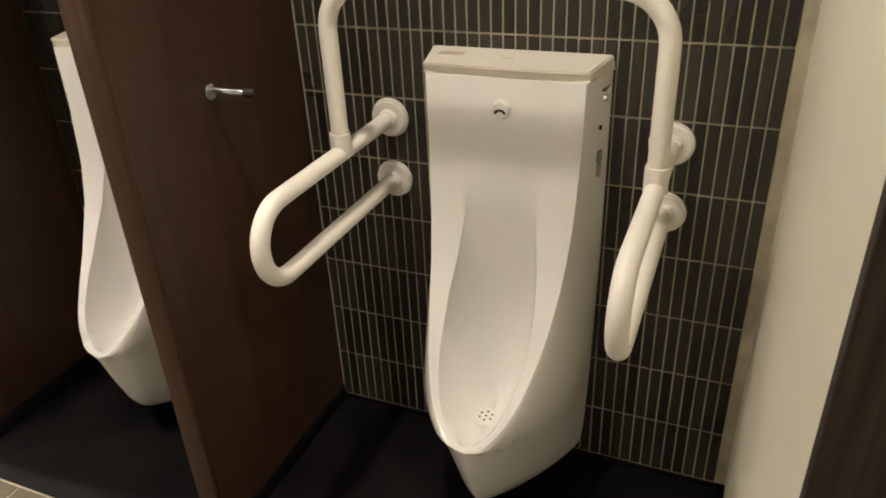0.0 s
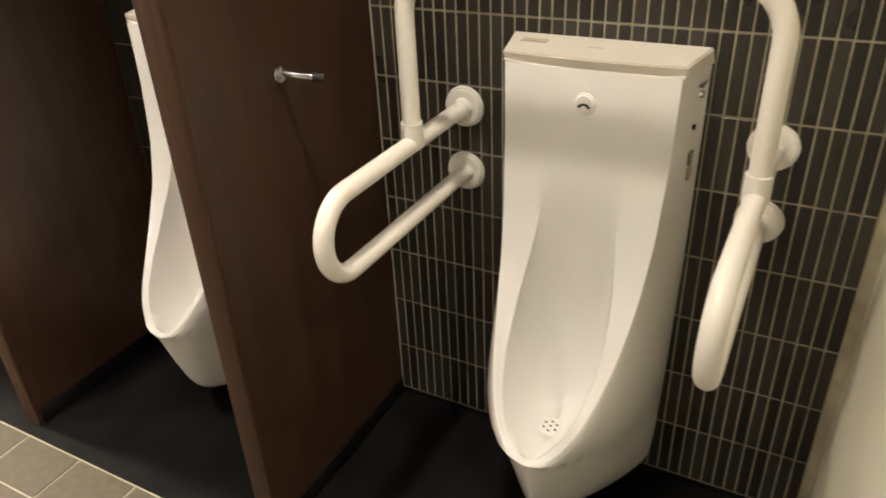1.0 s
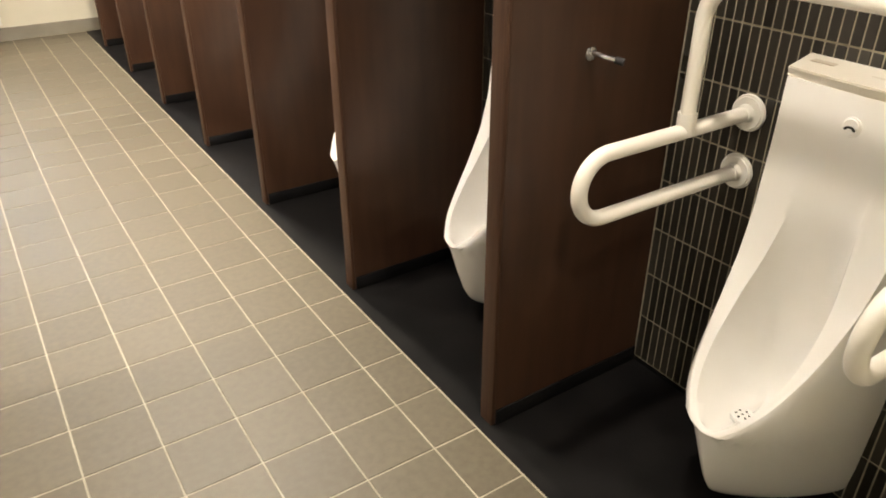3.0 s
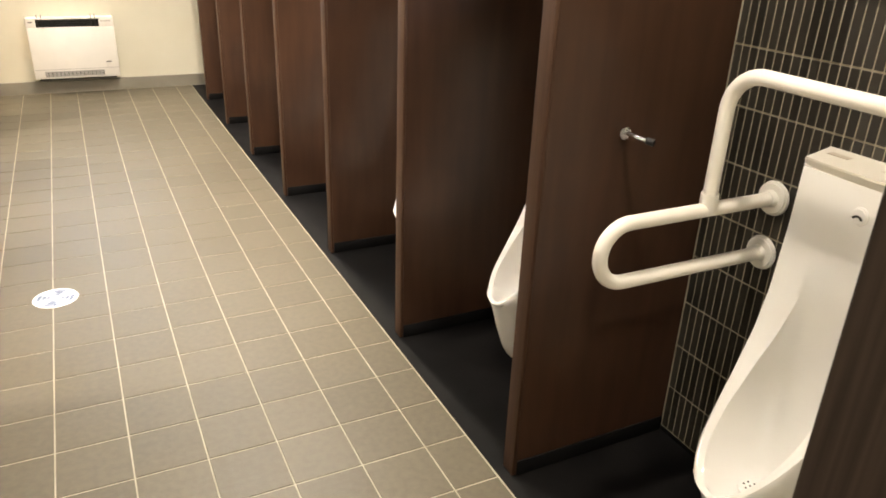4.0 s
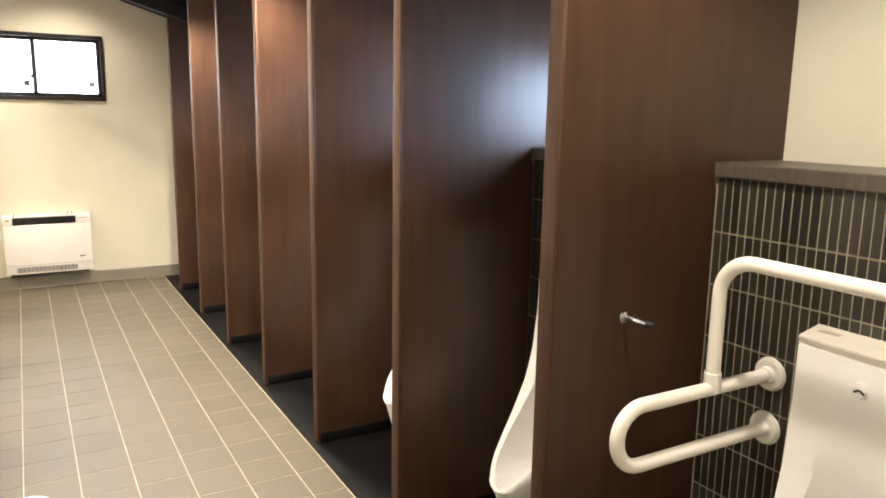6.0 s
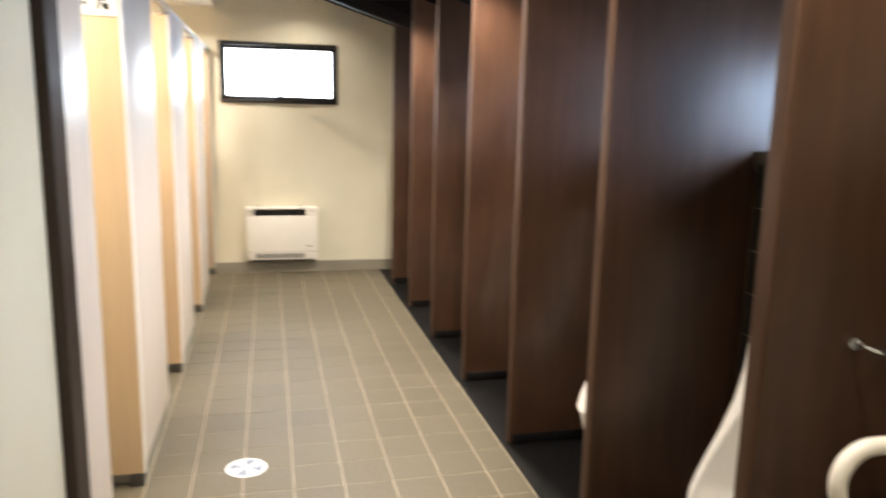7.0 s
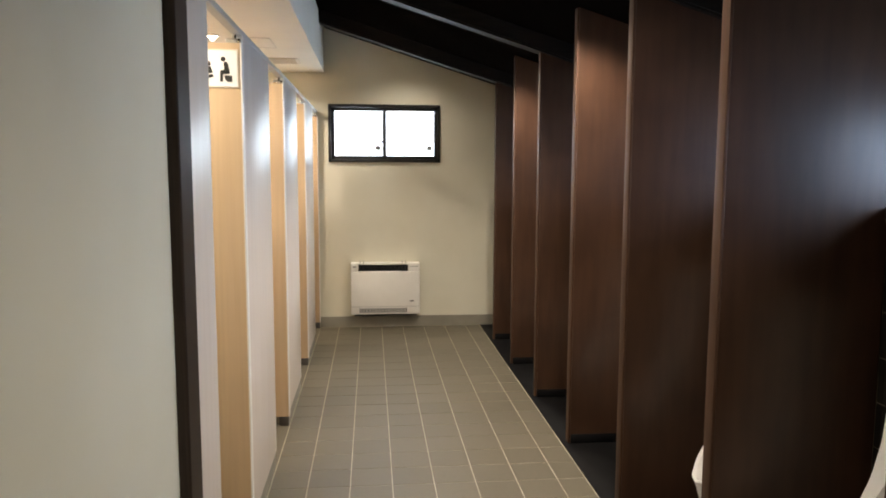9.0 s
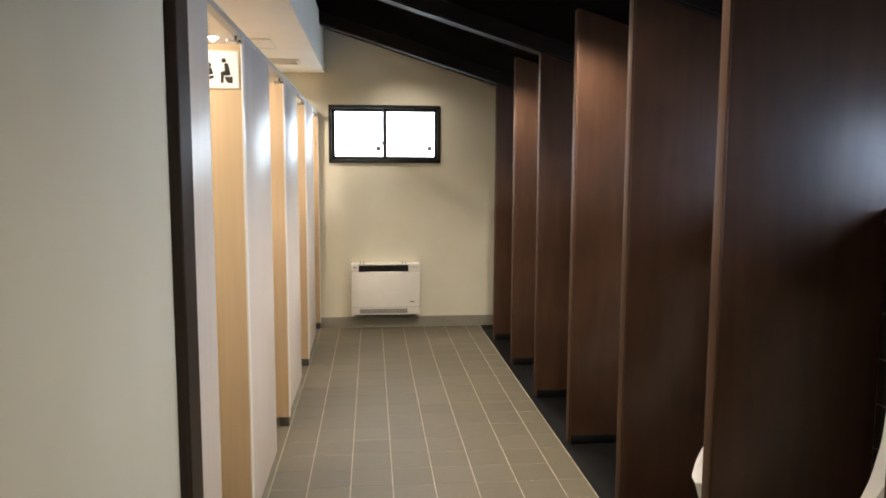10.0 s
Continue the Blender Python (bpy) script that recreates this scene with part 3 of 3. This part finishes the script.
tagged(part("backdrop_clerestory", block((XB + 0.5, -0.6, 0.9), (XB + 0.52, YF + 0.3, 2.8)), OUTSIDE_DIM, smooth=0), "bright white daylight outside the high windows", "backdrop", kind="structure")

# ---- wall heater ----
HX0, HX1, HZ0, HZ1 = -1.215, -0.577, 0.135, 0.615
ht = thing("wall_heater", ((HX0 + HX1) / 2, YF, HZ0), "white wall-mounted fan heater with a dark top outlet", "heater")
w, hh = (HX1 - HX0) / 2, HZ1 - HZ0
bm = bmesh.new()
add_box(bm, (-w, -0.11, 0.0), (w, -0.001, hh - 0.075), 0.008, 3)
add_box(bm, (-w, -0.11, hh - 0.078), (-w + 0.07, -0.001, hh), 0.006, 3)
add_box(bm, (w - 0.11, -0.11, hh - 0.078), (w, -0.001, hh), 0.006, 3)
add_box(bm, (-w + 0.06, -0.11, hh - 0.014), (w - 0.10, -0.001, hh), 0.004, 2)
part("body", bm, HEATER_WHITE, ht)
part("top_outlet", block((-w + 0.065, -0.085, hh - 0.08), (w - 0.105, -0.08, hh - 0.012)), BLACK_PLASTIC, ht, "dark air outlet", 0)
for k in range(4):
    part("outlet_vane", block((-w + 0.066, -0.102, hh - 0.072 + 0.014 * k), (w - 0.106, -0.086, hh - 0.069 + 0.014 * k)), BLACK_PLASTIC, ht, smooth=0)
part("front_seam", block((-w + 0.004, -0.1115, 0.072), (w - 0.004, -0.1095, 0.076)), HEATER_GREY, ht, smooth=0)
gr = part("bottom_grille", block((-w + 0.075, -0.1125, 0.016), (w - 0.12, -0.1095, 0.06)), HEATER_GREY, ht, "grey slotted intake grille", 0)
for k in range(30):
    x = -w + 0.083 + k * (2 * w - 0.212) / 29
    part("slot", block((x, -0.1138, 0.020), (x + 0.006, -0.112, 0.056)), BLACK_PLASTIC if k % 2 else GREY_PRINT, gr, smooth=0)
part("panel_label", block((w - 0.095, -0.1118, 0.120), (w - 0.055, -0.1095, 0.128)), BLACK_PLASTIC, ht, smooth=0)
part("control_cover", block((w - 0.095, -0.1122, 0.082), (w - 0.030, -0.1095, 0.112), 0.001), HEATER_WHITE, ht)
for k in range(4):
    part("button", block((w - 0.095 + 0.02 * k, -0.1125, hh - 0.034), (w - 0.081 + 0.02 * k, -0.1095, hh - 0.028)), GREY_PRINT, ht, smooth=0)
part("badge", block((-w + 0.018, -0.1125, hh - 0.038), (-w + 0.048, -0.1095, hh - 0.026)), GREY_PRINT, ht, smooth=0)
for x in (-w + 0.085, -w + 0.115, w - 0.165, w - 0.135):
    part("guard_wire", tube([(x, -0.106, hh - 0.085), (x, -0.112, hh - 0.04), (x, -0.104, hh + 0.018), (x, -0.08, hh + 0.02)], 0.003, 8), DARK_METAL, ht)
part("wall_bracket", block((-w + 0.03, -0.08, -0.016), (w - 0.03, -0.001, 0.0)), BLACK_PLASTIC, ht, "dark lower bracket", 0)

# ---- toilet cubicles ----
HINGES = [1.50, 2.82, 4.14, 5.445]
OPEN = 0.57
TOPZ = 1.985
starts = [0.33] + [y + 0.04 for y in HINGES[:3]]
for i, hy in enumerate(HINGES):
    y0, y1 = starts[i], hy - OPEN
    c = thing("toilet_partition", (XD, y0, 0), "pale wood-grain laminate front panel of a toilet cubicle", "partition", "cubicle panels")
    part("panel", block((-0.038, 0.006, 0.075), (0, y1 - y0 - 0.004, TOPZ), 0.002), PALE_WOOD, c)
    part("edge_band", block((-0.039, 0.0, 0.075), (0.0005, 0.006, TOPZ)), DOOR_EDGE, c, "pale edge band", 0)
    part("edge_band", block((-0.039, y1 - y0 - 0.004, 0.075), (0.0005, y1 - y0, TOPZ)), DOOR_EDGE, c, "pale edge band", 0)
    part("base", block((-0.034, 0.012, 0.0), (-0.004, y1 - y0 - 0.01, 0.075)), BASE_GREY, c, "grey base strip", 0)
    d = thing("cubicle_door", (XD - 0.003, hy + 0.036, 0), "beige wood-grain toilet cubicle door standing open inwards", "door", "cubicle doors")
    part("leaf", block((-0.55, -0.036, 0.055), (0.0, 0.0, 1.951), 0.002), DOOR_WOOD, d)
    part("edge_band", block((0.0002, -0.036, 0.055), (0.006, 0.0, 1.951)), DOOR_EDGE, d, "pale edge band", 0)
    part("foot", block((-0.055, -0.034, 0.0), (0.0, -0.002, 0.0545), 0.002), DARK_METAL, d, "dark metal pivot foot")
    hg = part("top_hinge", block((-0.05, -0.034, 1.9515), (0.0, -0.004, 1.968), 0.002), CHROME, d, "small chrome pivot hinge")
    part("hinge_pin", disc((-0.022, -0.019, 1.968), (0, 0, 1), 0.008, 0.008, 0.0175, 16), CHROME, hg)
    part("lock", block((-0.52, -0.046, 0.93), (-0.47, -0.036, 1.05), 0.003), CHROME, d, "chrome latch plate")
structure("trim_head_rail", block((XD - 0.036, 0.33, TOPZ + 0.001), (XD - 0.002, YF, TOPZ + 0.024), 0.003), RAIL, "thin aluminium head rail over the cubicles", "rail")
for i, hy in enumerate(HINGES[:3]):
    c = thing("cubicle_divider", (XD - 0.05, hy + 0.04, 0), "pale wood-grain dividing wall between toilet cubicles", "partition", "cubicle dividers")
    part("panel", block((-1.33, 0.0, 0.075), (0, 0.038, 1.94), 0.002), DOOR_WOOD, c)
    part("base", block((-1.33, 0.004, 0.0), (-0.01, 0.034, 0.075)), BASE_GREY, c, smooth=0)

# sign on the first open door
s = thing("door_sign", (-1.585, HINGES[0], 1.785), "square white pictogram sign on the open cubicle door", "sign")
part("plate", block((-0.072, -0.004, 0), (0.072, 0, 0.142), 0.002), SIGN_TRIM, s, "beige-edged plate")
part("face", block((-0.067, -0.0052, 0.005), (0.067, -0.0042, 0.137)), SIGN_WHITE, s, smooth=0)
Y = -0.0068


def picto(name, outline):
    part(name, prism(outline, 'y', Y, Y + 0.0014), SIGN_DARK, s, smooth=0)


def ring_of(cx, cz, r, n=18):
    return [(cx + r * math.cos(2 * math.pi * k / n), cz + r * math.sin(2 * math.pi * k / n)) for k in range(n)]


picto("round_mark", ring_of(0.0165, 0.1046, 0.0088))
picto("slanted_mark", [(0.0178, 0.0910), (0.0230, 0.0956), (0.0288, 0.0956), (0.0333, 0.0885), (0.0397, 0.0556), (0.0243, 0.0556), (0.0198, 0.0685)])
picto("step_mark", [(0.0043, 0.0607), (0.0069, 0.0640), (0.0230, 0.0665), (0.0397, 0.0556), (0.0385, 0.0511), (0.0152, 0.0498), (0.0139, 0.0220), (0.0036, 0.0220)])
picto("bowl_mark", [(0.0191, 0.0452), (0.0475, 0.0452), (0.0475, 0.0220), (0.0307, 0.0220), (0.0230, 0.0298)])
picto("round_mark", ring_of(-0.038, 0.088, 0.009))
picto("slanted_mark", [(-0.046, 0.076), (-0.030, 0.078), (-0.022, 0.056), (-0.044, 0.050)])
picto("bar_mark", [(-0.05, 0.044), (-0.022, 0.050), (-0.020, 0.040), (-0.05, 0.032)])

# ---- ceiling fittings ----
def downlight(x, y, z, slope):
    d = thing("downlight", (x, y, z), "small round recessed warm downlight or added fill lamp in the ceiling", "downlight", "downlights")
    d.rotation_euler = (0, slope, 0)
    bm = disc((0, 0, -0.008), (0, 0, 1), 0.046, 0.050, 0.008, 32, 0.002)
    part("trim_ring", bm, ALU if slope == 0 else DARK_METAL, d)
    if slope == 0:
        bm = bmesh.new()
        bmesh.ops.create_uvsphere(bm, u_segments=24, v_segments=14, radius=0.019, matrix=Matrix.Translation((0, 0, -0.014)))
        part("lamp_bulb", bm, LAMP_FACE, d, "glowing warm lamp bulb")
    part("diffuser", disc((0, 0, -0.0095), (0, 0, 1), 0.034, 0.034, 0.0012, 28), LAMP_FACE, d, "glowing warm diffuser", 0)


# fittings also go on the added fill spots of ROW_B
for x, y, *rest in ROW_A + ROW_B:
    downlight(x, y, ceil_z(x) - 0.001, math.atan(0.31))
for x, y in STALL_LAMPS:
    downlight(x, y, 2.349, 0)
hc = thing("ceiling_hatch", (-1.80, 3.93, 2.35), "square cream inspection hatch in the low ceiling", "hatch")
part("panel", block((-0.10, -0.19, -0.004), (0.10, 0.19, -0.0005), 0.001), HATCH, hc)
bm = bmesh.new()
for a, b in (((-0.112, -0.202, -0.006), (-0.102, 0.202, -0.0003)), ((0.102, -0.202, -0.006), (0.112, 0.202, -0.0003)), ((-0.102, -0.202, -0.006), (0.102, -0.192, -0.0003)), ((-0.102, 0.192, -0.006), (0.102, 0.202, -0.0003))):
    add_box(bm, a, b)
part("frame", bm, VENT, hc, smooth=0)
vt = thing("ceiling_vent", (-1.72, 4.75, 2.35), "shallow grey-beige square ceiling air vent", "vent")
part("frame", block((-0.13, -0.13, -0.012), (0.13, 0.13, -0.0005), 0.004), VENT, vt)
for k in range(7):
    part("slat", block((-0.105, -0.105 + 0.032 * k, -0.018), (0.105, -0.093 + 0.032 * k, -0.0125)), VENT, vt, smooth=0)

# ---- round light mark on the floor ----
fm = thing("floor_mark", (-1.121, 1.582, 0.0), "round white toilet-direction mark on the tiled floor", "floor mark")
part("disc", disc((0, 0, 0.0004), (0, 0, 1), 0.084, 0.083, 0.0012, 48), DISC_WHITE, fm, smooth=0)
for k in range(4):
    a = math.pi / 4 + k * math.pi / 2 + 0.5
    bm = bmesh.new()
    for j in range(3):
        r = 0.020 + 0.017 * j
        wdt = 0.010 + 0.007 * j
        add_box(bm, (r, -wdt, 0.0017), (r + 0.014, wdt, 0.0023), m=Matrix.Rotation(a, 4, 'Z'))
    part("bar_mark", bm, DISC_BLUE, fm, smooth=0)

# ---- wall tiles of the first urinal bay, floor tiles ----
ROWS_Z = [0.014 + 0.1467 * k for k in range(10)]
PITCH = 0.025
cols = int((-0.05 - YN) / PITCH)


def tile_mesh(name, sx, sy, sz, bevel, mat):
    bm = block((-sx / 2, -sy / 2, -sz / 2), (sx / 2, sy / 2, sz / 2), bevel, 1)
    return finish(bm, name, mat, 0)


def piece(name, me, parent, at):
    ob = new(name, me)
    ob.parent = parent
    ob.location = at
    return ob


wt = tile_mesh("wall_tile", 0.008, PITCH - 0.0036, 0.1467 - 0.0042, 0.0012, WALL_TILE)
top_row = tile_mesh("wall_tile", 0.008, PITCH - 0.0036, 1.3345 - ROWS_Z[8] - 0.0025, 0.0012, WALL_TILE)
for r in range(9):
    for c in range(cols + 1):
        y = -0.0500 - PITCH * (c + 0.5)
        if y < YN + 0.012:
            continue
        if r < 8:
            piece("wall_tile", wt, wall_tiled, (XT + 0.004, y, ROWS_Z[r] + 0.07335))
        else:
            piece("wall_tile", top_row, wall_tiled, (XT + 0.004, y, (ROWS_Z[8] + 1.3345) / 2 + 0.001))
# the other bays
BAY = (0.82 - 0.050) / 31
verts, faces = [], []
for k in range(7):
    for r in range(9):
        for c in range(31):
            y = PANEL_Y[k] + 0.0005 + BAY * (c + 0.5)
            if y > PANEL_Y[k] + 0.770 or y > YF - 0.02:
                continue
            x0, x1, a, b, z0, z1 = XT, XT + 0.008, y - BAY / 2 + (0.0018 if c else 0), y + BAY / 2 - (0.0018 if c < 30 else 0), ROWS_Z[r] + 0.002, min(ROWS_Z[r] + 0.145, 1.334)
            i = len(verts)
            verts += [(x0, a, z0), (x0, b, z0), (x0, b, z1), (x0, a, z1), (x1, a, z0), (x1, b, z0), (x1, b, z1), (x1, a, z1)]
            faces += [(i, i + 1, i + 2, i + 3), (i, i + 4, i + 5, i + 1), (i + 1, i + 5, i + 6, i + 2), (i + 2, i + 6, i + 7, i + 3), (i + 3, i + 7, i + 4, i)]
me = bpy.data.meshes.new("bay_wall_tiles")
me.from_pydata(verts, [], faces)
me.materials.append(WALL_TILE)
ob = new("bay_wall_tiles", me)
ob.parent = wall_tiled
tagged(ob, kind="stuff")

COL_X = [0.0] + [-0.138 - 0.1985 * k for k in range(8)]
JOINT = 0.0050
meshes = {}
verts, faces = [], []
ny0 = -16
for c in range(8):
    xa, xb = COL_X[c + 1], COL_X[c]
    for r in range(ny0, 28):
        ya, yb = -0.034 + 0.2 * r, min(0.166 + 0.2 * r, YF - 0.012)
        lim = XD if ya > 0.13 else XL
        x0 = max(xa, lim + 0.001)
        if yb - ya < 0.02 or yb < YS:
            continue
        key = (round(xb - x0, 3), round(yb - ya, 3))
        if key not in meshes:
            bmt = block((-key[0] / 2 + JOINT / 2, -key[1] / 2 + JOINT / 2, -0.012), (key[0] / 2 - JOINT / 2, key[1] / 2 - JOINT / 2, 0.0))
            top = [e for e in bmt.edges if all(v.co.z > -0.001 for v in e.verts)]
            bmesh.ops.bevel(bmt, geom=top, offset=0.0012, segments=1, affect='EDGES')
            meshes[key] = finish(bmt, "floor_tile", FLOOR_TILE, 0)
        at = ((xb + x0) / 2, (ya + yb) / 2, random.uniform(-0.0003, 0.0002))
        if r >= -3:
            piece("floor_tile", meshes[key], floor, at)
        else:
            i = len(verts)
            a, b, d, e = x0 + JOINT / 2, xb - JOINT / 2, ya + JOINT / 2, yb - JOINT / 2
            verts += [(a, d, 0), (b, d, 0), (b, e, 0), (a, e, 0), (a, d, -0.01), (b, d, -0.01), (b, e, -0.01), (a, e, -0.01)]
            faces += [(i, i + 1, i + 2, i + 3), (i, i + 4, i + 5, i + 1), (i + 1, i + 5, i + 6, i + 2), (i + 2, i + 6, i + 7, i + 3), (i + 3, i + 7, i + 4, i)]
me = bpy.data.meshes.new("entrance_floor_tiles")
me.from_pydata(verts, [], faces)
me.materials.append(FLOOR_TILE)
ob = new("entrance_floor_tiles", me)
ob.parent = floor
tagged(ob, kind="stuff")
